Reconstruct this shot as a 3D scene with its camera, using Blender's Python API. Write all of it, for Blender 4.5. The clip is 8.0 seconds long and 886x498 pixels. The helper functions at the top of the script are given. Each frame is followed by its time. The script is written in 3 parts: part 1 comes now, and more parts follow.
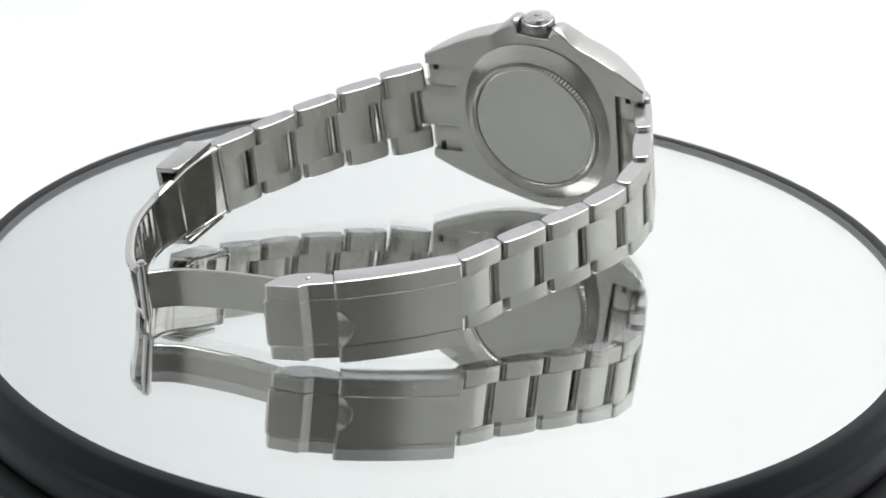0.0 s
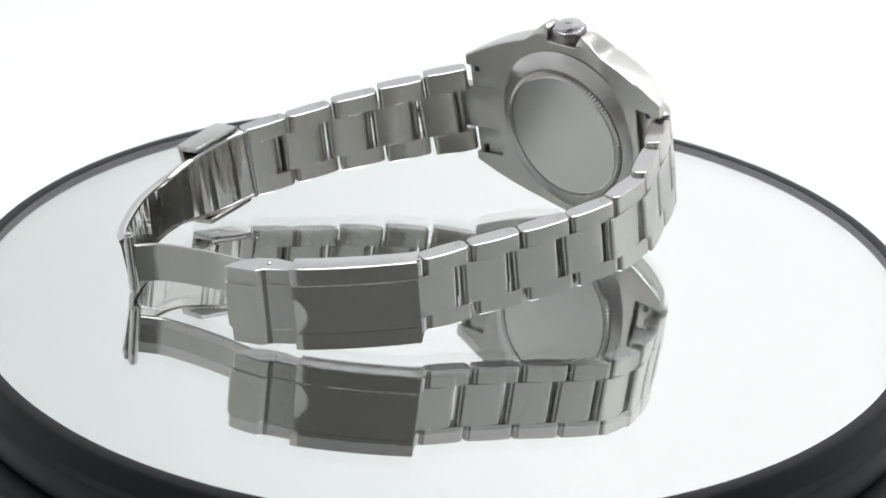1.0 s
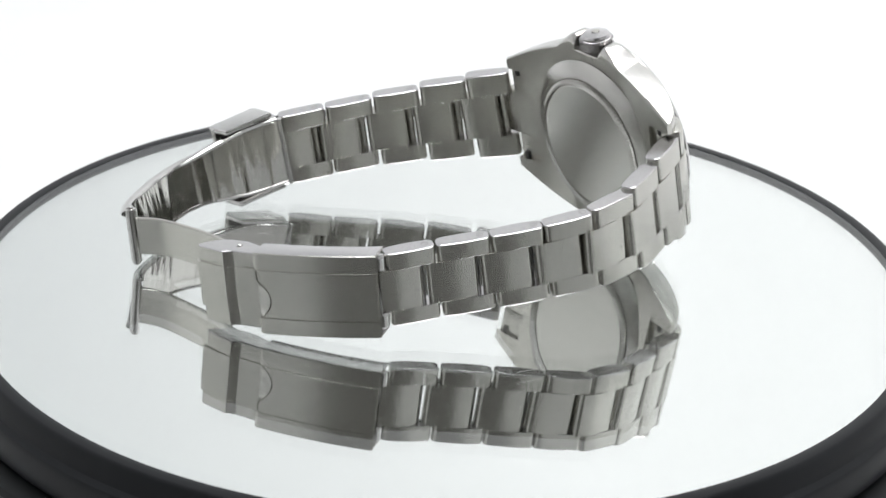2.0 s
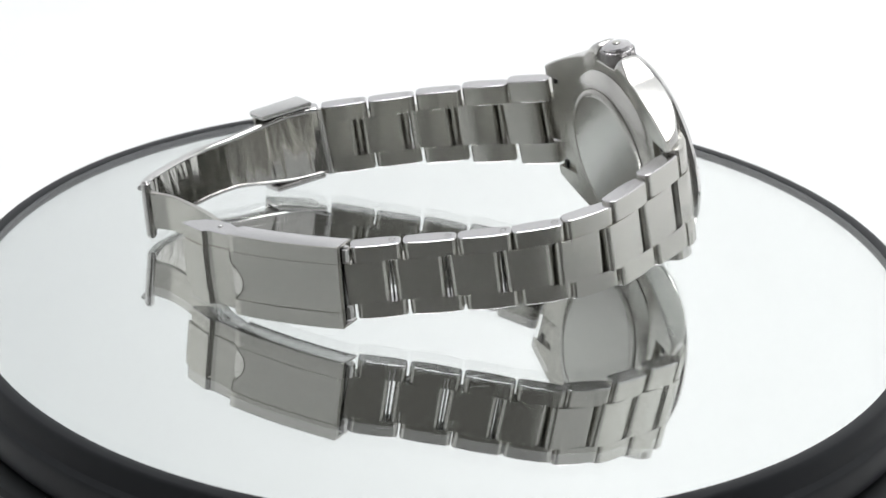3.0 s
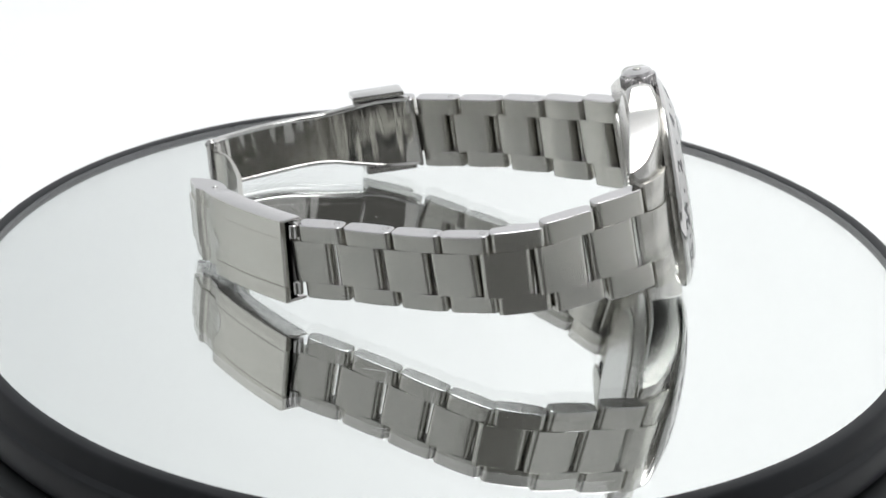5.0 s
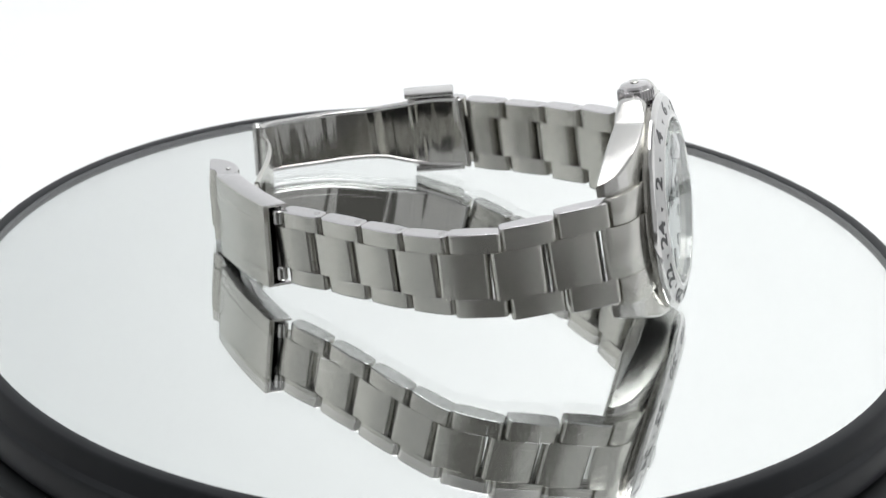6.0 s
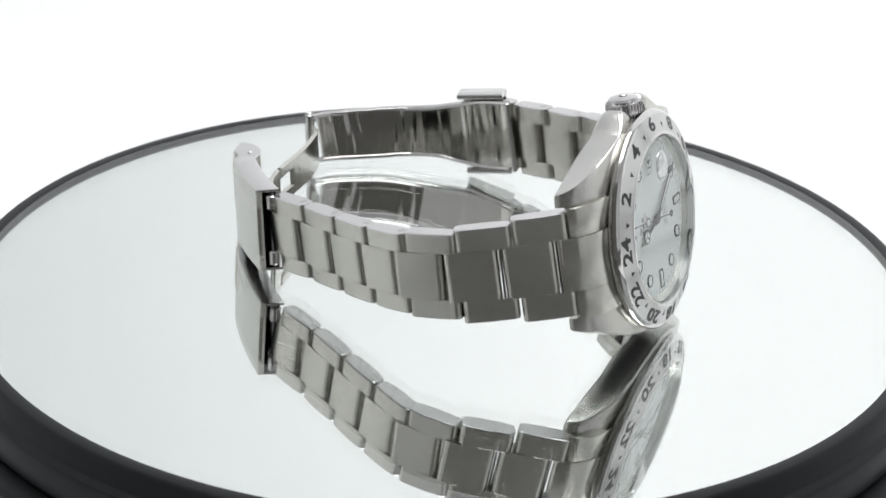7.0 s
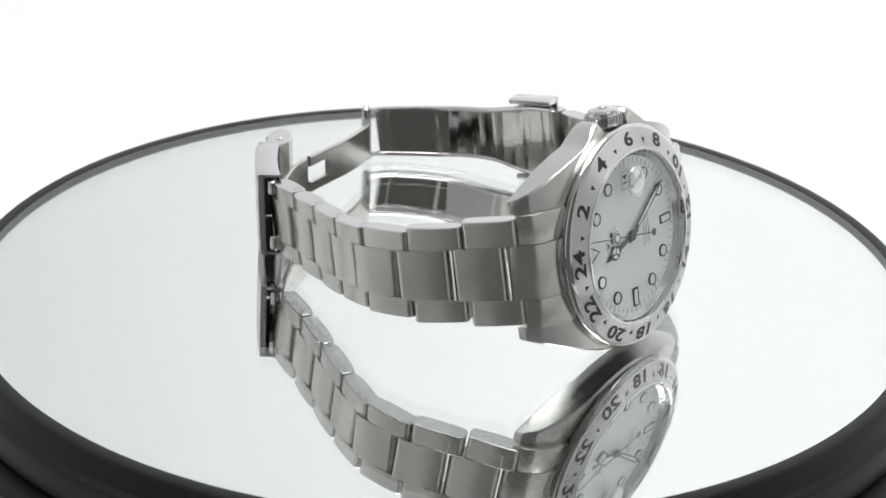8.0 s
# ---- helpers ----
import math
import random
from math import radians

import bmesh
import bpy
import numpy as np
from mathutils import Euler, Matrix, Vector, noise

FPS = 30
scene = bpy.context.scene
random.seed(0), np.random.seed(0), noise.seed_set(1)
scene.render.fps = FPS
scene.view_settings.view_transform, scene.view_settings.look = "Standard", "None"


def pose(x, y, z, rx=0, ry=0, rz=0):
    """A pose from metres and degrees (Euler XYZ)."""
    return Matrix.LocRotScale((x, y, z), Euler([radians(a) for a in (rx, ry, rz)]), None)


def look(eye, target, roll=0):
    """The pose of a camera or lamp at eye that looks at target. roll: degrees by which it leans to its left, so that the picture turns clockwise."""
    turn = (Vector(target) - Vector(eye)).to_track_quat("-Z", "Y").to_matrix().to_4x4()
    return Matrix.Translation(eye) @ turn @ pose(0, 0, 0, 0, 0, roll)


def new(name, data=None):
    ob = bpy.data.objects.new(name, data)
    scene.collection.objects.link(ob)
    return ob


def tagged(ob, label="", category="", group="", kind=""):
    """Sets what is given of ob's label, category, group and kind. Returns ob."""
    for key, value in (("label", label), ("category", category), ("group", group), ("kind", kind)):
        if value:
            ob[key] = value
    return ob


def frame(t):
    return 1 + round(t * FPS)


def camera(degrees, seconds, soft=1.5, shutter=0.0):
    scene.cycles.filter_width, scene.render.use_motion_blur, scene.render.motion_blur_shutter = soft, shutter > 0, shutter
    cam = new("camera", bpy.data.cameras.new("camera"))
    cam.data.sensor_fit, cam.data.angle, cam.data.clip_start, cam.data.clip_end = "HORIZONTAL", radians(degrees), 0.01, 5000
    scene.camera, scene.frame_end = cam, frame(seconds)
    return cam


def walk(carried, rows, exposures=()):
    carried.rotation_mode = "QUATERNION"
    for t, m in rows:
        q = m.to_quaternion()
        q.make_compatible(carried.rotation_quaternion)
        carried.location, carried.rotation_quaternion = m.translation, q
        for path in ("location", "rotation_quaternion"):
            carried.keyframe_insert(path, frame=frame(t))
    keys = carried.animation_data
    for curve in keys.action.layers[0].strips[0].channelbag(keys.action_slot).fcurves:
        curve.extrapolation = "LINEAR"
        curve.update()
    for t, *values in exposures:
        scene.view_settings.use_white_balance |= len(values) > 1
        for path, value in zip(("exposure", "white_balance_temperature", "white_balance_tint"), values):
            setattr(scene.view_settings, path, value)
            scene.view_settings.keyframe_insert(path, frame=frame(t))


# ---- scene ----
# ---- camera: stands still before the turntable ----
cam = camera(24.04, 8.0)
EYE = (0.0, -0.378, 0.1762)
VIEW = look(EYE, (math.sin(radians(0.016)), -0.378 + math.cos(radians(24.377)), 0.1762 - math.sin(radians(24.377))), 1.685)
cam.data.dof.use_dof, cam.data.dof.focus_distance, cam.data.dof.aperture_fstop = True, 0.395, 40.0
walk(cam, [(0.0, VIEW), (8.0, VIEW)])

# ---- world and lights: a white light tent, open towards the dark studio ----
world = bpy.data.worlds.new("studio")
world.use_nodes = True
world.node_tree.nodes["Background"].inputs[0].default_value = (1.0, 1.0, 0.97, 1)
world.node_tree.nodes["Background"].inputs[1].default_value = 0.115
scene.world = world


def softbox(name, eye, target, sx, sy, watts, colour=(1, 1, 1)):
    data = bpy.data.lights.new(name, "AREA")
    data.shape, data.size, data.size_y, data.energy, data.color = "RECTANGLE", sx, sy, watts, colour
    lamp = new(name, data)
    lamp.matrix_basis = look(eye, target)
    return lamp


softbox("softbox_overhead", (0.06, 0.09, 0.85), (0.06, 0.08, 0), 0.62, 0.52, 5.9, (0.98, 0.99, 1.0))
softbox("softbox_left", (-0.75, 0.05, 0.30), (0, 0, 0.02), 0.5, 0.5, 0.25)
softbox("softbox_right", (0.75, 0.10, 0.30), (0, 0, 0.02), 0.5, 0.5, 0.42, (0.97, 0.99, 1.0))

# ---- frames: the watch lies on its side; millimetres inside the builders ----
MM = 0.001


def axes(x, y, z, o):
    """A pose from three axes and an origin in millimetres."""
    m = Matrix((x, y, z)).transposed().to_4x4()
    m.translation = Vector(o) * MM
    return m


def true_axes(x, y, o):
    """The same, squared up: x kept, y made upright to it."""
    x = Vector(x).normalized()
    y = Vector(y)
    y = (y - x * x.dot(y)).normalized()
    return axes(x, y, x.cross(y), o)


# the case: x to the crown, y to twelve o'clock, z out of the dial
CASE = true_axes((-0.1918, -0.01583, 0.98131), (0.21619, -0.97599, 0.02651), (44.283, 8.365, 21.565))
# the head sits a little proud of the frame that the bracelet is laid out in
HEAD = pose(0.0005, 0, 0.0001) @ CASE
FACE = HEAD @ pose(0, 0, 0.0002)
# the clasp: x across it, y from the strap to its tip, z outwards; in the case's space
CLASP = CASE @ true_axes((0.99343, -0.01801, 0.11305), (0.0486, -0.8286, -0.5593), (2.9, 18.9, -75.8))
# the folding blade under it, laid out the same way
BLADE = CASE @ true_axes((0.99343, -0.01801, 0.11305), (0.05289, -0.80360, -0.59281), (2.95, 18.95, -75.85))


# ---- materials ----
def nodes_of(name):
    mat = bpy.data.materials.new(name)
    mat.use_nodes = True
    nt = mat.node_tree
    return mat, nt, nt.nodes["Principled BSDF"]


def node(nt, kind, **values):
    n = nt.nodes.new(kind)
    for key, v in values.items():
        n.inputs[key.replace("_", " ")].default_value = v
    return n


def steel(name, colour, rough, grain, bump=0.0, spread=0.06, wave=0.0, across=None, turned=False, aniso=0.75, tone=0.02):
    """Metal with a grain; grain: noise scale along x, y, z per metre. across: the direction athwart the brushing, in the part's own
    space; turned: brushed in circles about the part's z."""
    mat, nt, b = nodes_of(name)
    b.inputs["Metallic"].default_value = 1.0
    tc = nt.nodes.new("ShaderNodeTexCoord")
    mp = node(nt, "ShaderNodeMapping", Scale=grain)
    nt.links.new(tc.outputs["Object"], mp.inputs[0])
    fine = node(nt, "ShaderNodeTexNoise", Scale=1.0, Detail=3.0, Roughness=0.6)
    nt.links.new(mp.outputs[0], fine.inputs["Vector"])
    broad = node(nt, "ShaderNodeTexNoise", Scale=160.0, Detail=2.0)
    nt.links.new(tc.outputs["Object"], broad.inputs["Vector"])
    ramp = nt.nodes.new("ShaderNodeMapRange")
    ramp.inputs["To Min"].default_value = max(0.02, rough - spread)
    ramp.inputs["To Max"].default_value = rough + spread
    ramp.inputs["From Min"].default_value, ramp.inputs["From Max"].default_value = 0.3, 0.7
    mix = nt.nodes.new("ShaderNodeMath")
    mix.operation = "ADD"
    half = nt.nodes.new("ShaderNodeMath")
    half.operation = "MULTIPLY"
    half.inputs[1].default_value = 0.5
    nt.links.new(fine.outputs[0], mix.inputs[0])
    nt.links.new(broad.outputs[0], mix.inputs[1])
    nt.links.new(mix.outputs[0], half.inputs[0])
    nt.links.new(half.outputs[0], ramp.inputs["Value"])
    nt.links.new(ramp.outputs[0], b.inputs["Roughness"])
    tint = nt.nodes.new("ShaderNodeMix")
    tint.data_type = "RGBA"
    tint.inputs[6].default_value = tuple(c * (1 - tone) for c in colour) + (1,)
    tint.inputs[7].default_value = tuple(min(1, c * (1 + tone)) for c in colour) + (1,)
    spread_out = nt.nodes.new("ShaderNodeMapRange")
    spread_out.inputs["From Min"].default_value, spread_out.inputs["From Max"].default_value = 0.36, 0.64
    nt.links.new(fine.outputs[0], spread_out.inputs["Value"])
    nt.links.new(spread_out.outputs[0], tint.inputs[0])
    nt.links.new(tint.outputs[2], b.inputs["Base Color"])
    if turned:
        around = nt.nodes.new("ShaderNodeTangent")
        around.direction_type, around.axis = "RADIAL", "Z"
        nt.links.new(around.outputs[0], b.inputs["Tangent"])
        b.inputs["Anisotropic"].default_value, b.inputs["Anisotropic Rotation"].default_value = aniso, 0.25
    elif across:
        way = node(nt, "ShaderNodeCombineXYZ", X=across[0], Y=across[1], Z=across[2])
        to_world = nt.nodes.new("ShaderNodeVectorTransform")
        to_world.vector_type, to_world.convert_from, to_world.convert_to = "VECTOR", "OBJECT", "WORLD"
        nt.links.new(way.outputs[0], to_world.inputs[0])
        nt.links.new(to_world.outputs[0], b.inputs["Tangent"])
        b.inputs["Anisotropic"].default_value = aniso
    if bump or wave:
        bp = node(nt, "ShaderNodeBump", Strength=bump or wave, Distance=0.000005)
        src = fine
        if wave:
            src = node(nt, "ShaderNodeTexNoise", Scale=1.0, Detail=1.5, Distortion=0.5)
            streak = node(nt, "ShaderNodeMapping", Scale=(26, 210, 210))
            nt.links.new(tc.outputs["Object"], streak.inputs[0])
            nt.links.new(streak.outputs[0], src.inputs["Vector"])
            bp.inputs["Distance"].default_value = 0.0028
        nt.links.new(src.outputs[0], bp.inputs["Height"])
        nt.links.new(bp.outputs[0], b.inputs["Normal"])
    return mat


STEEL = (0.59, 0.58, 0.542)
BRUSHED = steel("brushed_steel", STEEL, 0.27, (1700, 24, 20), 0.0, 0.003, across=(1, 0, 0), tone=0.009)
BRUSHED_X = steel("cross_brushed_steel", STEEL, 0.25, (36, 1500, 30), 0.0, 0.010, across=(1, 0, 0), tone=0.055)
SATIN = steel("satin_steel", STEEL, 0.22, (3000, 3000, 3000), 0.0)
POLISHED = steel("polished_steel", (0.66, 0.65, 0.64), 0.10, (900, 900, 900), 0.0, 0.03)
CHROME = steel("polished_blade_steel", (0.60, 0.585, 0.56), 0.07, (900, 900, 900), 0.0, 0.03, 0.30)
EDGE = steel("polished_edge_steel", (0.62, 0.605, 0.61), 0.20, (1500, 1500, 1500), 0.0, 0.03)
FLANK = steel("satin_flank_steel", (0.62, 0.61, 0.59), 0.27, (1800, 60, 20), 0.0, 0.005)
SUNRAY = steel("bezel_steel", (0.57, 0.565, 0.56), 0.28, (7000, 500, 7000), 0.0, 0.01, turned=True)
CONE = steel("turned_back_steel", (0.62, 0.61, 0.585), 0.26, (2600, 2600, 2600), 0.0, 0.01, turned=True, aniso=0.85)
BACK = steel("fine_brushed_back_steel", (0.64, 0.63, 0.60), 0.27, (1700, 24, 20), 0.0, 0.003, tone=0.009, across=(1, 0, 0))
# tray steel coloured near black to stand for the shade inside the clasp
SHADE_TRAY = steel("tray_steel_with_shade", (0.06, 0.06, 0.06), 0.35, (1500, 1500, 1500))
# darker steel for pins and engraving, standing for shade in the link slots
DARK_SHADE_STEEL = steel("dark_shade_steel", (0.30, 0.30, 0.29), 0.3, (1500, 1500, 1500))


def plain(name, colour, rough, metallic=0.0, vary=0.08, scale=400.0, coat=0.0):
    mat, nt, b = nodes_of(name)
    b.inputs["Metallic"].default_value = metallic
    b.inputs["Coat Weight"].default_value = coat
    tc = nt.nodes.new("ShaderNodeTexCoord")
    no = node(nt, "ShaderNodeTexNoise", Scale=scale, Detail=4.0)
    nt.links.new(tc.outputs["Object"], no.inputs["Vector"])
    mix = nt.nodes.new("ShaderNodeMix")
    mix.data_type = "RGBA"
    mix.inputs[6].default_value = tuple(c * (1 - vary) for c in colour) + (1,)
    mix.inputs[7].default_value = tuple(min(1, c * (1 + vary)) for c in colour) + (1,)
    nt.links.new(no.outputs[0], mix.inputs[0])
    nt.links.new(mix.outputs[2], b.inputs["Base Color"])
    rr = nt.nodes.new("ShaderNodeMapRange")
    rr.inputs["To Min"].default_value, rr.inputs["To Max"].default_value = max(0.0, rough - 0.06), rough + (0.06 if rough else 0.0)
    nt.links.new(no.outputs[0], rr.inputs["Value"])
    nt.links.new(rr.outputs[0], b.inputs["Roughness"])
    return mat


def glass(name, colour, ior):
    mat, nt, b = nodes_of(name)
    b.inputs["Base Color"].default_value = (*colour, 1)
    b.inputs["Roughness"].default_value = 0.0
    b.inputs["IOR"].default_value = ior
    b.inputs["Transmission Weight"].default_value = 1.0
    return mat


INK = plain("black_enamel_and_hole_shade", (0.012, 0.012, 0.013), 0.35)
DIAL = plain("white_lacquer", (0.78, 0.80, 0.80), 0.55, vary=0.01)
LUME = plain("white_lume", (0.80, 0.82, 0.80), 0.5, vary=0.02)
RED = plain("red_print", (0.45, 0.06, 0.04), 0.5)
GREY_PRINT = plain("grey_print", (0.10, 0.10, 0.10), 0.5)
BLACK = plain("black_plastic", (0.012, 0.013, 0.014), 0.42, vary=0.25, scale=120)
RIM = plain("dark_rim_plastic", (0.012, 0.013, 0.015), 0.38, vary=0.15, scale=90)
for m in (BLACK, RIM):
    m.node_tree.nodes["Principled BSDF"].inputs["Specular IOR Level"].default_value = 0.16


def clear(name, base):
    """A clear flat pane: straight through, with a fresnel gloss."""
    mat, nt, b = nodes_of(name)
    gloss = nt.nodes.new("ShaderNodeBsdfGlossy")
    gloss.inputs["Roughness"].default_value = 0.0
    thru = nt.nodes.new("ShaderNodeBsdfTransparent")
    thru.inputs["Color"].default_value = (0.985, 0.995, 0.99, 1)
    facing = node(nt, "ShaderNodeLayerWeight", Blend=0.5)
    power = nt.nodes.new("ShaderNodeMath")
    power.operation, power.inputs[1].default_value = "POWER", 4.0
    nt.links.new(facing.outputs["Facing"], power.inputs[0])
    fres = nt.nodes.new("ShaderNodeMath")
    fres.operation, fres.inputs[1].default_value, fres.inputs[2].default_value = "MULTIPLY_ADD", 0.45, base
    nt.links.new(power.outputs[0], fres.inputs[0])
    mix = nt.nodes.new("ShaderNodeMixShader")
    nt.links.new(fres.outputs[0], mix.inputs[0])
    nt.links.new(thru.outputs[0], mix.inputs[1])
    nt.links.new(gloss.outputs[0], mix.inputs[2])
    nt.links.new(mix.outputs[0], nt.nodes["Material Output"].inputs["Surface"])
    return mat


PANE = clear("sapphire_pane", 0.025)
LENS = clear("sapphire_lens", 0.5)
PLATE = glass("clear_plate_glass", (0.98, 0.99, 0.985), 1.5)
SILVER = plain("mirror_silver", (0.955, 0.96, 0.952), 0.0, 1.0, 0.0)


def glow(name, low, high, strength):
    """A white sheet with its light put in as glow, dimmer to one side."""
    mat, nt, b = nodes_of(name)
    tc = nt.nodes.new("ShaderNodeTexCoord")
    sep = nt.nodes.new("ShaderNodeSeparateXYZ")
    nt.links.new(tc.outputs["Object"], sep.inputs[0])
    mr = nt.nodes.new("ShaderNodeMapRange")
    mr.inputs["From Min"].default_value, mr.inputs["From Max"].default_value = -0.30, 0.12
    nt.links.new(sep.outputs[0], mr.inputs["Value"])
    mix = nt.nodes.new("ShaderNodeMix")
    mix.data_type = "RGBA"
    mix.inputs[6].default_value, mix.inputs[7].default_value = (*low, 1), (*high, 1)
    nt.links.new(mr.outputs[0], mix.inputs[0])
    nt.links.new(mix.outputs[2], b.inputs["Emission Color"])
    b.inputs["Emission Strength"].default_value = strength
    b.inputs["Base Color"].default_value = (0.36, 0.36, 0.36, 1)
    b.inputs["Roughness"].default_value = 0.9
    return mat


# emission stands for lamplight on the fabric, weaker on the left
TENT = glow("glowing_white_fabric", (0.47, 0.49, 0.503), (0.745, 0.76, 0.77), 1.0)
# less lit copy of the glowing fabric, for the unseen sides and roof
DIM_GLOW_FABRIC = glow("dim_glow_white_fabric", (0.205, 0.21, 0.212), (0.215, 0.22, 0.222), 1.0)
TENT_OPEN = 155  # degrees from the back at which the fabric parts for the camera
FLOOR = plain("grey_studio_floor", (0.55, 0.55, 0.54), 0.7, vary=0.1, scale=6)
CLOTH = plain("white_table_sheet", (0.88, 0.88, 0.88), 0.8, vary=0.02, scale=30)


# ---- mesh helpers ----
def finish(bm, name, mats, angle=32):
    bmesh.ops.recalc_face_normals(bm, faces=bm.faces)
    me = bpy.data.meshes.new(name)
    bm.to_mesh(me)
    bm.free()
    for m in mats if isinstance(mats, (list, tuple)) else [mats]:
        me.materials.append(m)
    me.polygons.foreach_set("use_smooth", [True] * len(me.polygons))
    me.set_sharp_from_angle(angle=radians(angle))
    return me


def part(name, bm, mats, parent, label="", at=None, scale=MM, angle=32):
    """One mesh, given in millimetres, under a thing or a part, at a pose in its parent's space."""
    bmesh.ops.scale(bm, vec=(scale,) * 3, verts=bm.verts)
    ob = new(name, finish(bm, name, mats, angle))
    ob.parent = parent
    if at is not None:
        ob.matrix_basis = at
    return tagged(ob, label)


def rings_to(bm, rings, closed=True, caps=True, mat=0):
    """Faces between rings of points, with capped ends."""
    vs = [[bm.verts.new(p) for p in r] for r in rings]
    n = len(vs[0])
    for a, b in zip(vs, vs[1:]):
        for i in range(n if closed else n - 1):
            j = (i + 1) % n
            bm.faces.new((a[i], a[j], b[j], b[i])).material_index = mat
    if caps:
        bm.faces.new(vs[0][::-1]).material_index = mat
        bm.faces.new(vs[-1]).material_index = mat
    return vs


def inset(poly, d):
    """A polygon drawn in by d; it runs anticlockwise."""
    out, n = [], len(poly)
    for i in range(n):
        a, b, c = Vector(poly[i - 1]), Vector(poly[i]), Vector(poly[(i + 1) % n])
        e, f = (b - a).normalized(), (c - b).normalized()
        m = Vector((-e.y, e.x)) + Vector((-f.y, f.x))
        m = m.normalized() if m.length > 1e-6 else Vector((-e.y, e.x))
        k = max(0.4, m.dot(Vector((-e.y, e.x))))
        out.append(tuple(b + m * (d / k)))
    return out


def area2(poly):
    return sum(a[0] * b[1] - b[0] * a[1] for a, b in zip(poly, poly[1:] + poly[:1]))


def prism(poly, x0, x1, bevel=0.2, bm=None, mat=0, ends=None, bevel1=None):
    """A polygon in y, z drawn along x from x0 to x1 with chamfered ends."""
    bm = bm or bmesh.new()
    if area2(poly) < 0:
        poly = poly[::-1]
    b1 = bevel if bevel1 is None else bevel1
    rings = [(x0, inset(poly, bevel)), (x0 + bevel * 0.3, inset(poly, bevel * 0.3)), (x0 + bevel, poly), (x1 - b1, poly), (x1 - b1 * 0.3, inset(poly, b1 * 0.3)), (x1, inset(poly, b1))]
    rings_to(bm, [[(x, y, z) for y, z in p] for x, p in rings], mat=mat)
    if ends is not None:
        for f in bm.faces:
            if not (x0 + bevel * 1.01 < f.calc_center_median().x < x1 - b1 * 1.01):
                f.material_index = ends
    return bm


def rounded(y0, y1, z0, z1, r, bulge=0.0, seg=5):
    """A rounded rectangle in y, z, whose z1 side bulges."""
    pts = []
    for cy, cz, a0 in ((y1 - r, z1 - r, 0), (y0 + r, z1 - r, 90), (y0 + r, z0 + r, 180), (y1 - r, z0 + r, 270)):
        for k in range(seg + 1):
            a = radians(a0 + 90 * k / seg)
            pts.append((cy + r * math.cos(a), cz + r * math.sin(a)))
        if a0 == 0 and bulge:
            for k in (0.04, 1, 2, 3, 3.96):
                y = (y1 - r) + (y0 - y1 + 2 * r) * k / 4
                pts.append((y, z1 + bulge * (1 - (k - 2) ** 2 / 4)))
        if a0 == 180 and bulge:
            for k in (0.04, 1, 2, 3, 3.96):
                y = (y0 + r) + (y1 - y0 - 2 * r) * k / 4
                pts.append((y, z0 - bulge * (1 - (k - 2) ** 2 / 4)))
    return pts


def lathe(profile, n=96, bm=None, mat=0, closed=False):
    """A profile of r, z turned about z."""
    bm = bm or bmesh.new()
    rings = [[(r * math.cos(2 * math.pi * i / n), r * math.sin(2 * math.pi * i / n), z) for r, z in profile] for i in range(n)]
    vs = [[bm.verts.new(p) for p in r] for r in rings]
    m = len(profile)
    for i in range(n):
        a, b = vs[i], vs[(i + 1) % n]
        for k in range(m if closed else m - 1):
            bm.faces.new((a[k], b[k], b[(k + 1) % m], a[(k + 1) % m])).material_index = mat
    bmesh.ops.remove_doubles(bm, verts=bm.verts, dist=1e-5)
    return bm


def disc(r, z0, z1, n=48, bevel=0.1):
    return lathe([(0, z0), (r - bevel, z0), (r, z0 + bevel), (r, z1 - bevel), (r - bevel, z1), (0, z1)], n)


def ribbon(path, x0, x1, thick, bm=None, mat=0, bevel=0.2):
    """A bent strip: path of (y, z, xshift, widen), thick to both sides."""
    bm = bm or bmesh.new()
    rings = []
    for i, (y, z, dx, wide) in enumerate(path):
        a, b = path[max(0, i - 1)], path[min(len(path) - 1, i + 1)]
        t = Vector((b[0] - a[0], b[1] - a[1])).normalized()
        n = Vector((-t.y, t.x)) * (thick / 2)
        lo, hi = x0 + dx - wide, x1 + dx + wide
        q = []
        for x, k in ((lo, 0.45), (lo, -0.45), (lo + bevel, -1), (hi - bevel, -1), (hi, -0.45), (hi, 0.45), (hi - bevel, 1), (lo + bevel, 1)):
            q.append((x, y + n.x * k, z + n.y * k))
        rings.append(q)
    rings_to(bm, rings, mat=mat)
    return bm


def smooth_path(points, steps=5):
    """Catmull-Rom through tuples."""
    out = []
    for i in range(len(points) - 1):
        p = [points[max(0, i - 1)], points[i], points[i + 1], points[min(len(points) - 1, i + 2)]]
        for k in range(steps):
            t = k / steps
            out.append(tuple(0.5 * (2 * b + (c - a) * t + (2 * a - 5 * b + 4 * c - d) * t * t + (3 * b - a - 3 * c + d) * t ** 3) for a, b, c, d in zip(*p)))
    out.append(points[-1])
    return out


def rod(p, q, r, n=16, bm=None, dome=0.0):
    """A round bar from p to q."""
    bm = bm or bmesh.new()
    p, q = Vector(p), Vector(q)
    d = (q - p).normalized()
    e = d.orthogonal().normalized()
    f = d.cross(e)
    rings = []
    for c, rr in ((p, r * 0.8), (p + d * r * 0.2, r), (q - d * r * 0.2, r), (q, r * 0.8)):
        rings.append([c + (e * math.cos(2 * math.pi * i / n) + f * math.sin(2 * math.pi * i / n)) * rr for i in range(n)])
    rings_to(bm, rings)
    return bm


